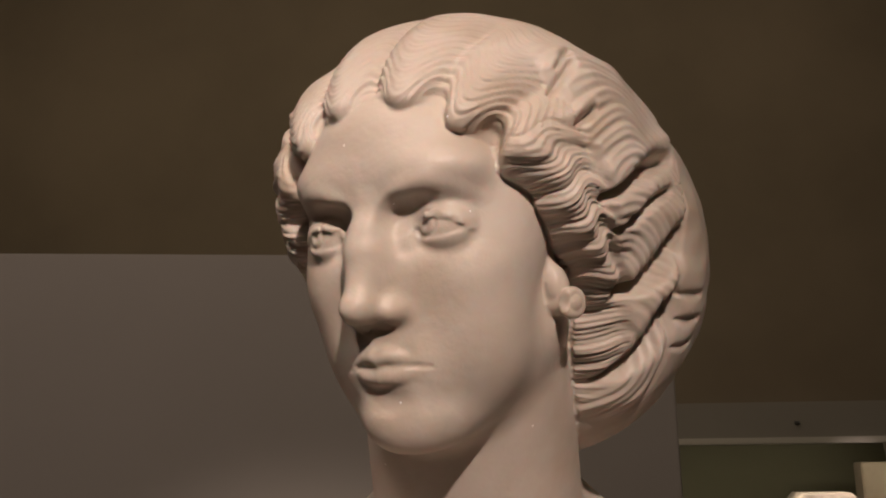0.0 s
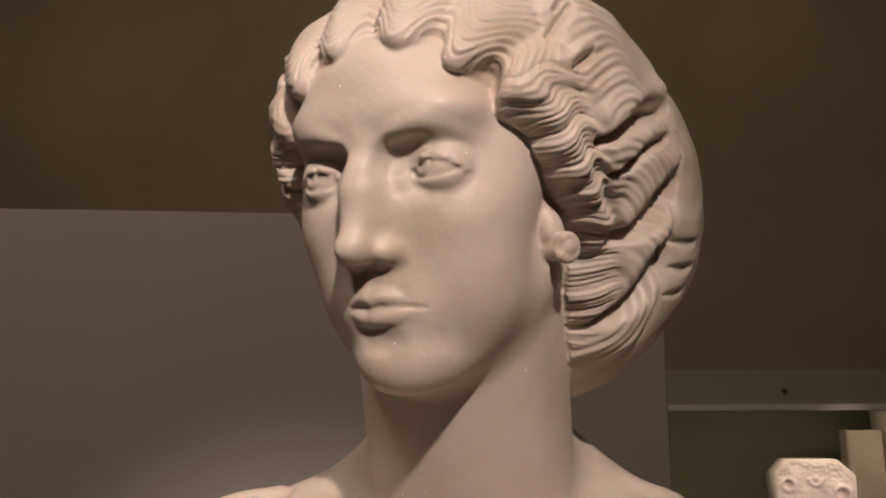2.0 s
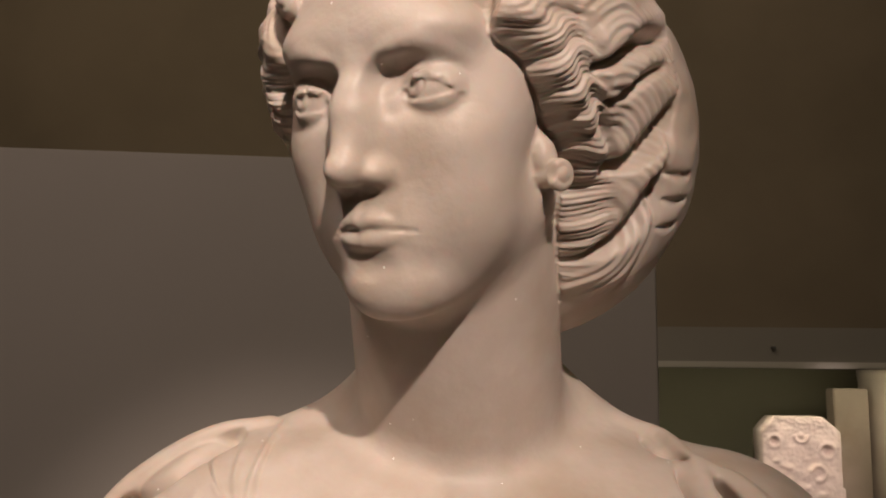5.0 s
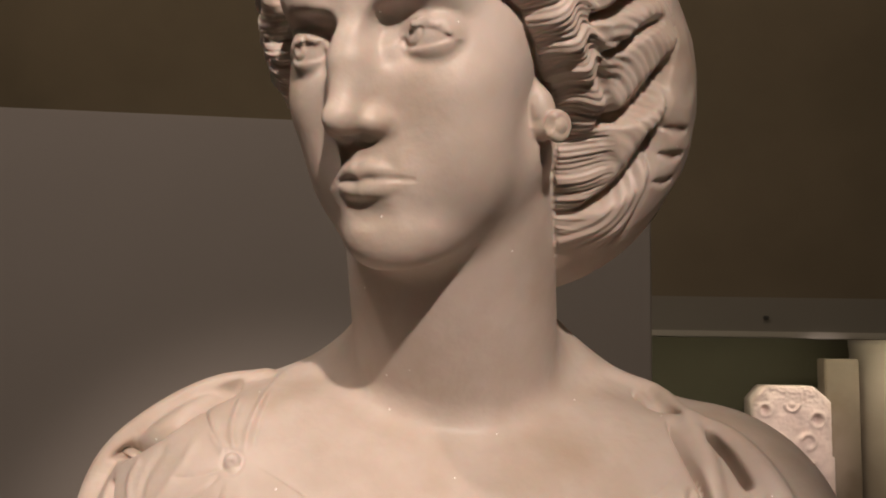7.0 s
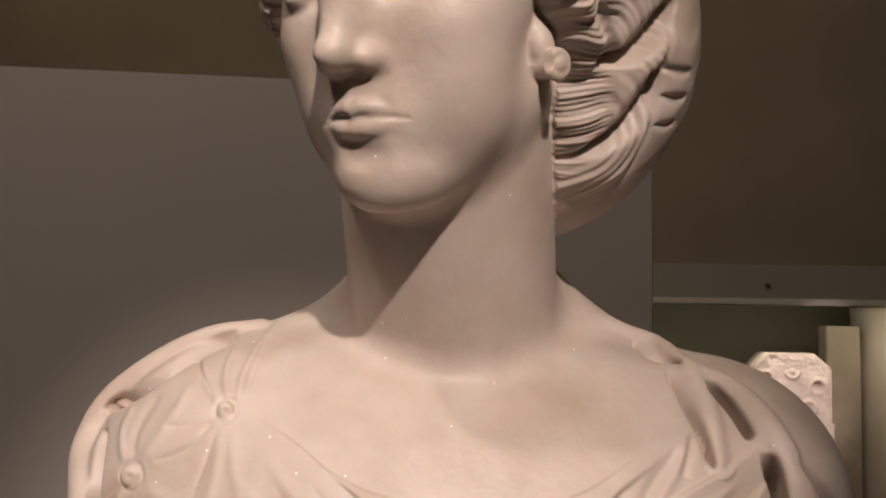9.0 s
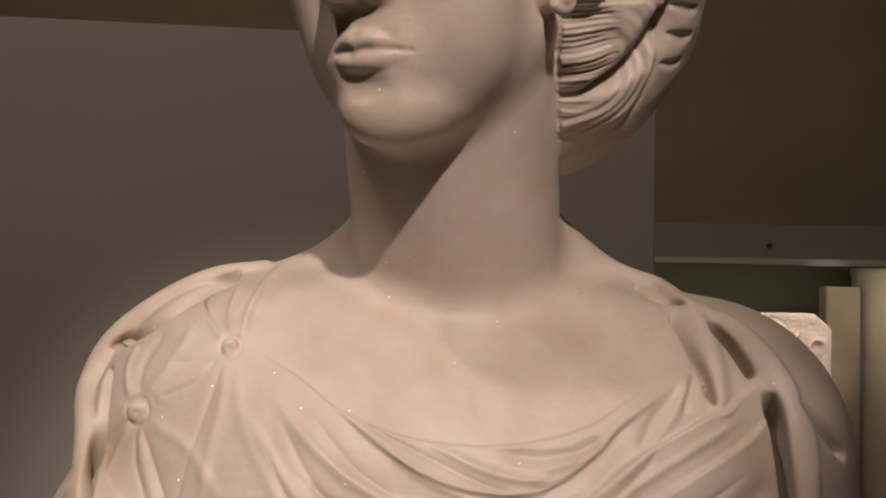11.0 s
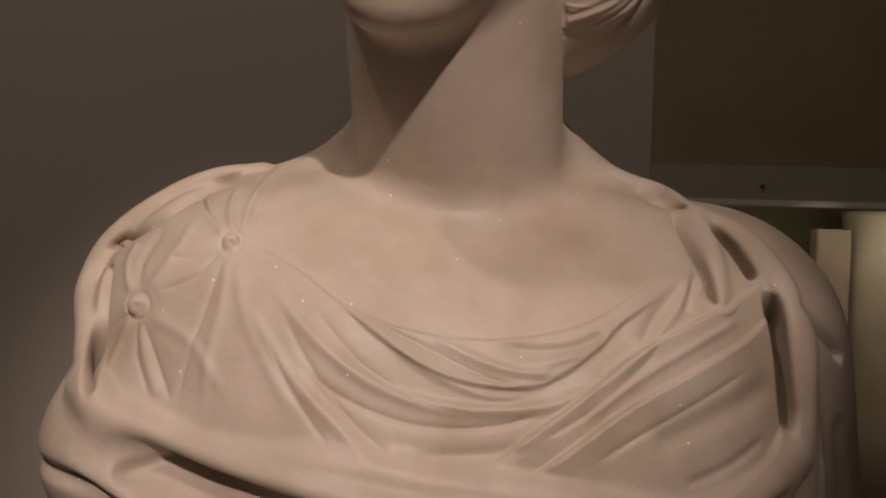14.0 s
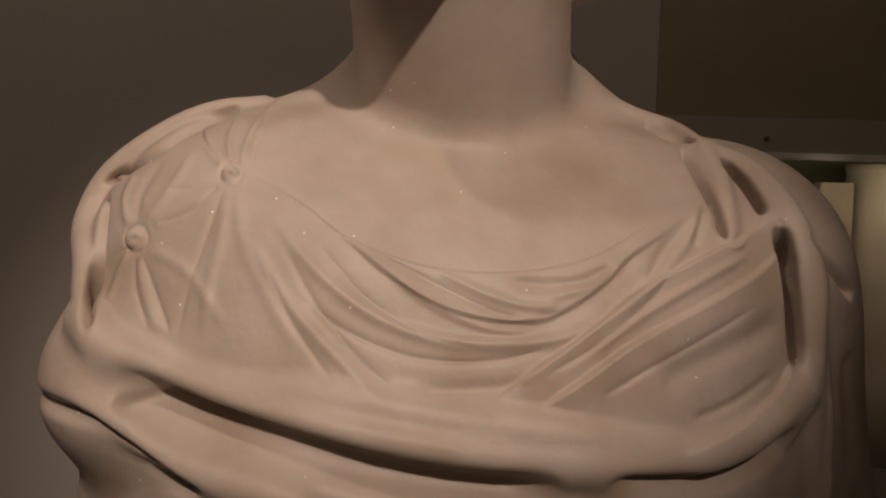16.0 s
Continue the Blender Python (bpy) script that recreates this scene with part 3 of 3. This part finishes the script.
crease([(-0.031, 0.021), (-0.005, 0.009), (0.021, 0.002), (0.041, 0.002)], 0.0026, 0.0024)
crease([(0.008, 0.017), (0.032, 0.014), (0.055, 0.016), (0.076, 0.025)], 0.003, -0.0022)
crease([(0.011, 0.009), (0.035, 0.007), (0.058, 0.013)], 0.003, 0.002)
# sagging folds under the neckline
crease([(-0.128, 0.051), (-0.1, 0.02), (-0.067, -0.004), (-0.028, -0.017), (0.011, -0.019), (0.047, -0.014), (0.071, 0.002)], 0.0036, 0.003)
crease([(-0.112, 0.007), (-0.079, -0.014), (-0.041, -0.027), (0.001, -0.028), (0.037, -0.02)], 0.0024, -0.0022)
crease([(-0.14, 0.038), (-0.115, 0.001), (-0.085, -0.029), (-0.066, -0.047)], 0.0036, 0.0022)
crease([(-0.12, 0.035), (-0.099, 0.001), (-0.073, -0.029), (-0.05, -0.047)], 0.0026, -0.002)
crease([(0.138, 0.06), (0.123, 0.04), (0.1, 0.017), (0.071, -0.006)], 0.0034, 0.0028)
crease([(0.131, 0.055), (0.109, 0.037), (0.096, 0.017)], 0.0035, -0.003)
crease([(0.143, 0.062), (0.133, 0.047), (0.128, 0.037)], 0.003, -0.004)
crease([(-0.044, -0.047), (-0.012, -0.044), (0.027, -0.04)], 0.004, -0.002)
crease([(-0.1, 0.036), (-0.074, 0.008), (-0.041, -0.013), (-0.002, -0.023)], 0.0022, -0.0016)
crease([(-0.129, 0.022), (-0.111, -0.011), (-0.088, -0.041)], 0.0024, -0.0016)
crease([(-0.058, 0.018), (-0.031, 0.001), (-0.002, -0.01), (0.021, -0.012)], 0.0022, 0.0018)
crease([(0.091, 0.035), (0.072, 0.017), (0.048, 0.001), (0.024, -0.005)], 0.0022, -0.0018)
crease([(0.111, 0.024), (0.092, 0.003), (0.064, -0.018), (0.03, -0.037)], 0.0024, -0.0018)
crease([(0.167, 0.033), (0.129, 0.017), (0.091, -0.002), (0.057, -0.025)], 0.0026, 0.0022)
crease([(0.167, 0.003), (0.13, -0.014), (0.094, -0.031), (0.063, -0.048)], 0.0026, -0.0022)
crease([(0.178, -0.038), (0.148, -0.052), (0.117, -0.061)], 0.003, -0.0024)
# gathers that fan out from the two buttons
crease([(-0.158, 0.077), (-0.17, 0.089), (-0.178, 0.104)], 0.0028, 0.0025)
crease([(-0.154, 0.079), (-0.159, 0.095), (-0.157, 0.113)], 0.0028, 0.0025)
crease([(-0.148, 0.077), (-0.147, 0.095), (-0.14, 0.116), (-0.131, 0.13)], 0.0028, 0.0025)
crease([(-0.162, 0.08), (-0.176, 0.095), (-0.187, 0.109)], 0.002, -0.0022)
crease([(-0.143, 0.081), (-0.142, 0.099), (-0.137, 0.118)], 0.002, -0.0022)
crease([(-0.159, 0.071), (-0.175, 0.066), (-0.195, 0.063)], 0.0024, -0.002)
crease([(-0.161, 0.068), (-0.176, 0.052), (-0.199, 0.042)], 0.0026, -0.0025)
crease([(-0.162, 0.065), (-0.183, 0.051), (-0.201, 0.041)], 0.004, 0.002)
crease([(-0.207, 0.041), (-0.193, 0.062), (-0.181, 0.087)], 0.0036, 0.0018)
crease([(-0.213, 0.041), (-0.213, 0.061), (-0.202, 0.083)], 0.0032, -0.0016)
crease([(-0.218, 0.039), (-0.225, 0.057), (-0.221, 0.072)], 0.0028, 0.0018)
crease([(-0.218, 0.028), (-0.228, 0.021), (-0.236, 0.011)], 0.0024, -0.002)
crease([(-0.216, 0.025), (-0.223, 0.009), (-0.229, -0.008)], 0.0026, 0.002)
crease([(-0.211, 0.024), (-0.21, 0.004), (-0.199, -0.018)], 0.0022, -0.0023)
crease([(-0.207, 0.024), (-0.196, 0.002), (-0.185, -0.021)], 0.0022, -0.0023)
crease([(-0.209, 0.023), (-0.202, 0.001), (-0.192, -0.02)], 0.0036, 0.0022)
crease([(-0.203, 0.028), (-0.176, 0.016), (-0.151, -0.014)], 0.004, 0.0014)
crease([(-0.158, 0.065), (-0.167, 0.033), (-0.176, 0.004), (-0.181, -0.023)], 0.0024, -0.002)
crease([(-0.155, 0.065), (-0.157, 0.037), (-0.162, 0.011), (-0.164, -0.021)], 0.0036, 0.0018)
crease([(-0.15, 0.067), (-0.144, 0.037), (-0.128, 0.006), (-0.108, -0.024)], 0.004, 0.0014)
BUTTONS.append((-0.155, 0.074, 0.006))
BUTTONS.append((-0.212, 0.033, 0.0075))



def body(p):
    d = body_plain(p)
    for line, ra, rb, rm, blend in ROLLS:
        reach = max(ra, rb, rm) + 0.03
        near = np.nonzero(((p > line.min(0) - reach) & (p < line.max(0) + reach)).all(1))[0]
        d[near] = smin(d[near], chain(p[near], line, ra, rb, rm), blend)
    for x, z, r in BUTTONS:
        y = float(front(np.array([x]), np.array([z]))[0])
        d = smin(d, ell(p, (x, y + 0.001, z), (r, 0.0048, r)), 0.001)
    return d


def body_relief(p):
    """Carved folds on the front of the drapery, in metres."""
    h = np.zeros(len(p))
    x, z = p[:, 0], p[:, 2]
    for line, width, height, kind, fall in CREASES:
        reach = max(width * 3, abs(fall) * 3)
        lo, hi = line.min(0) - reach, line.max(0) + reach
        near = np.nonzero((x > lo[0]) & (x < hi[0]) & (z > lo[1]) & (z < hi[1]))[0]
        q = np.stack([x[near], z[near]], 1)
        best, sign, along = np.full(len(q), 9.0), np.ones(len(q)), np.zeros(len(q))
        n = len(line) - 1
        for i in range(n):
            a, b = line[i], line[i + 1]
            d = b - a
            t = np.clip(((q - a) @ d) / (d @ d), 0, 1)
            off = q - a - t[:, None] * d
            dist = np.sqrt((off ** 2).sum(1))
            closer = dist < best
            best = np.where(closer, dist, best)
            sign = np.where(closer, np.sign(d[0] * off[:, 1] - d[1] * off[:, 0]), sign)
            along = np.where(closer, (i + t) / n, along)
        taper = ramp(along, -0.02, 0.18) * ramp(along, 1.02, 0.85)
        if kind == "ridge":
            g = (np.exp(-(best / width) ** 2) if height > 0 or width > 0.0026 else np.exp(-best / (0.75 * width))) * taper
        else:
            s = best * sign * np.sign(fall)
            g = ramp(s, -0.6 * width, 0.6 * width) * np.exp(-np.maximum(s, 0) / abs(fall)) * taper
        h[near] += (0.8 * height if abs(height) < 0.007 else height) * g
    for bx, bz, r in BUTTONS:
        far = np.sqrt((x - bx) ** 2 + (z - bz) ** 2)
        h -= 0.0012 * np.exp(-((far - r * 1.1) / 0.0013) ** 2) + 0.0012 * np.exp(-(far / (0.3 * r)) ** 2)
    return h * ramp(p[:, 1], 0.10, 0.05)


def bust_form(p, fine=True):
    """Signed distance to the whole bust and, where the hair is outermost, 1."""
    d = np.full(len(p), 1.0, np.float32)
    hairy = np.zeros(len(p), np.float32)
    b = to_body(p)
    low = b[:, 2] < 0.30
    db = smin(body(b[low]), neck(b[low]), 0.022)
    d[low] = db
    high = p[:, 2] > 1.44
    q = to_head(p[high])
    unit = HEAD_SIZE / 1000.0
    df = face(q, fine) * unit
    df = smin(df, d[high], 0.016)
    dh = hair(q, fine) * unit
    de = ear(q) * unit
    df = smin(df, de, 0.002)
    hairy[high] = ramp(df - dh, 0.0, 0.0045)
    d[high] = np.minimum(df, dh)
    d = np.maximum(d, (BODY_AT[2] - 0.235) - p[:, 2])
    return d, hairy


def bust_mesh(material):
    h = 0.0046
    lo, hi = np.array((-0.36, 0.36, 1.05)), np.array((0.38, 0.90, 1.80))
    n = np.ceil((hi - lo) / h).astype(int)
    axes = [lo[i] + h * np.arange(n[i]) for i in range(3)]
    field = np.empty(n, np.float32)
    for k in range(0, n[2], 16):
        g = np.stack(np.meshgrid(axes[0], axes[1], axes[2][k:k + 16], indexing="ij"), -1)
        field[:, :, k:k + 16] = bust_form(g.reshape(-1, 3), False)[0].reshape(g.shape[:3])
    verts, quads = net(field, lo, h)
    for level in range(2):
        verts, quads = split(verts, quads)
        d, hairy = bust_form(verts)
        e = 0.0006
        grad = np.stack([(bust_form(verts + e * np.eye(3)[i])[0] - d) / e for i in range(3)], 1)
        size = np.maximum(np.sqrt((grad ** 2).sum(1)), 0.3)
        grad /= size[:, None]
        verts = verts - grad * np.clip(d / size, -0.005, 0.005)[:, None]
    d, hairy = bust_form(verts)
    verts = verts - grad * np.clip(d / size, -0.002, 0.002)[:, None]
    # heal what the last step left off the surface, then ease every vertex a little
    loose = (np.abs(bust_form(verts)[0]) > 0.00035)
    ends = np.vstack([quads[:, (0, 1)], quads[:, (1, 2)], quads[:, (2, 3)], quads[:, (3, 0)]])
    count = np.bincount(ends[:, 0], minlength=len(verts)) + np.bincount(ends[:, 1], minlength=len(verts))
    spread = loose.astype(float)
    for _ in range(2):
        spread = np.maximum(spread, (np.bincount(ends[:, 0], spread[ends[:, 1]], len(verts)) + np.bincount(ends[:, 1], spread[ends[:, 0]], len(verts)) > 0))
    for step in range(9):
        mean = np.stack([np.bincount(ends[:, 0], verts[ends[:, 1], k], len(verts)) + np.bincount(ends[:, 1], verts[ends[:, 0], k], len(verts)) for k in range(3)], 1) / count[:, None]
        weight = 0.6 * spread if step else np.maximum(0.6 * spread, 0.3)
        verts = verts + (mean - verts) * weight[:, None]
    across = np.cross(verts[quads[:, 2]] - verts[quads[:, 0]], verts[quads[:, 3]] - verts[quads[:, 1]])
    grad = np.stack([sum(np.bincount(quads[:, i], across[:, k], len(verts)) for i in range(4)) for k in range(3)], 1)
    grad /= np.sqrt((grad ** 2).sum(1))[:, None] + 1e-12
    q = to_head(verts)
    lift = np.zeros(len(verts))
    locks = np.nonzero(hairy > 0)[0]
    lift[locks] = hair_relief(q[locks]) * hairy[locks] * HEAD_SIZE / 1000.0
    b = to_body(verts)
    cloth = np.nonzero((b[:, 2] < 0.2) & (hairy == 0))[0]
    lift[cloth] += body_relief(b[cloth])
    lift += 0.0004 * wobble(verts, 0.035, 1.7)
    return mesh_of("marble_bust", verts + grad * lift[:, None], quads, material)


# ---------------------------------------------------------------- the things
bust = new("bust", bust_mesh(MARBLE))
bust.name = "marble_bust"
tagged(bust, "aged cream marble bust with waved hair and draped mantle", "bust")
pedestal = tagged(new("pedestal"), "plain grey plinth that carries the marble bust", "pedestal")
part("shaft", block((-0.28, 0.42, 0.0), (0.32, 0.94, 1.03), 0.006), GREY_PAINT, pedestal)
part("top_slab", block((-0.30, 0.40, 1.03), (0.34, 0.96, 1.0702), 0.006), GREY_PAINT, pedestal)


# ---------------------------------------------------------------- the niche beside the partition
# added strip for the beam's pale underside, the light on it painted in
structure("trim", (0.3, 3.945, 1.502), (5.0, 3.99, 1.530), LIT_SOFFIT, "pale strip standing in for the lit underside of the beam", 0.003)
structure("wall_jamb", (1.815, 4.50, 0.0), (1.985, 4.60, 1.41), JAMB_PAINT, "brown plastered jamb at the side of the niche", 0.006)


def column(name, x, y, r, height, mat):
    bm = bmesh.new()
    n = 48
    profile = ((r * 1.0, 0.0), (r, height * 0.3), (r * 0.99, height * 0.7), (r * 0.97, height - 0.05), (r * 0.99, height - 0.03), (r * 0.99, height))
    rings = [[bm.verts.new((x + a * math.cos(2 * math.pi * i / n), y + a * math.sin(2 * math.pi * i / n), z)) for i in range(n)] for a, z in profile]
    for lo, hi in zip(rings, rings[1:]):
        for i in range(n):
            bm.faces.new((lo[i], lo[(i + 1) % n], hi[(i + 1) % n], hi[i])).smooth = True
    bm.faces.new(rings[-1])
    bm.faces.new(rings[0][::-1])
    return tagged(part(name, bm, mat), "pale worn plaster column lit from above", "column")


column("column", 2.24, 4.62, 0.24, 1.505, PALE_PAINT)


def stela_mesh(left, right, base, top, y, depth):
    """An upright slab with cut upper corners; drilled holes, a crescent and worn figures stand on its face."""
    bm = bmesh.new()
    nx, nz = 64, 150
    rows = []
    for j in range(nz + 1):
        z = base + (top - base) * (1 - (1 - j / nz) ** 1.6)
        cut = max(0.0, z - (top - 0.075)) / 0.075
        xl, xr = left + 0.062 * cut ** 1.3, right - 0.085 * cut ** 1.2
        if z < top - 0.33:
            xr += 0.012
        row = []
        for i in range(nx + 1):
            x = xl + (xr - xl) * i / nx
            u, w = x - left, top - z
            h = 0.006 * noise.noise(Vector((x * 22, 1.3, z * 22))) + 0.003 * noise.noise(Vector((x * 70, 4.1, z * 70)))
            for cx, cw, r in ((0.052, 0.115, 0.016), (0.298, 0.158, 0.020)):
                d = math.hypot(u - cx, w - cw)
                h += -0.028 / (1 + math.exp((d - r) * 500)) + 0.008 * math.exp(-((d - r * 1.7) / 0.009) ** 2)
            d = math.hypot(u - 0.178, w - 0.088)
            if w > 0.086:
                h += 0.013 * math.exp(-((d - 0.030) / 0.007) ** 2)
            h += 0.010 * math.exp(-(d / 0.013) ** 2)
            d = math.hypot(u - 0.250, w - 0.262)
            if u > 0.236 or w < 0.25:
                h += 0.016 * math.exp(-((d - 0.034) / 0.009) ** 2)
            for cx, cw in ((0.06, 0.205), (0.085, 0.228), (0.115, 0.236), (0.075, 0.262), (0.105, 0.29), (0.20, 0.33), (0.27, 0.36), (0.14, 0.37), (0.07, 0.40)):
                h += 0.013 * math.exp(-(((u - cx) / 0.017) ** 2 + ((w - cw) / 0.010) ** 2))
            edge = min(i, nx - i, nz - j) / 2.5
            h -= 0.010 * math.exp(-edge)
            row.append(bm.verts.new((x, y - h, z)))
        rows.append(row)
    for a, b in zip(rows, rows[1:]):
        for i in range(nx):
            bm.faces.new((a[i], a[i + 1], b[i + 1], b[i])).smooth = True
    rim = [r[0] for r in rows] + rows[-1][1:] + [r[-1] for r in rows[-2::-1]]
    back = [bm.verts.new((v.co.x + 0.004 * noise.noise(v.co * 18), y + depth, v.co.z)) for v in rim]
    for i in range(len(rim) - 1):
        bm.faces.new((rim[i], rim[i + 1], back[i + 1], back[i])).smooth = True
    bm.faces.new(back)
    bm.faces.new([*rows[0], back[-1], back[0]])
    bmesh.ops.recalc_face_normals(bm, faces=bm.faces[:])
    return bm


tagged(part("stela", stela_mesh(1.415, 1.783, 0.0, 1.278, 4.35, 0.15), STONE), "pale carved limestone stela with cut corners and drilled holes", "stela")

hook = bmesh.new()
bmesh.ops.create_cone(hook, cap_ends=True, segments=12, radius1=0.010, radius2=0.006, depth=0.02, matrix=pose(0, 0, 0, 90, 0, 0))
bmesh.ops.create_uvsphere(hook, u_segments=12, v_segments=8, radius=0.008, matrix=Matrix.Translation((0, -0.014, 0)))
hook = part("screw_hook", hook, STEEL)
hook.matrix_world = pose(1.351, 3.962, 1.59)
tagged(hook, "small dark steel screw hook in the beam", "hook")
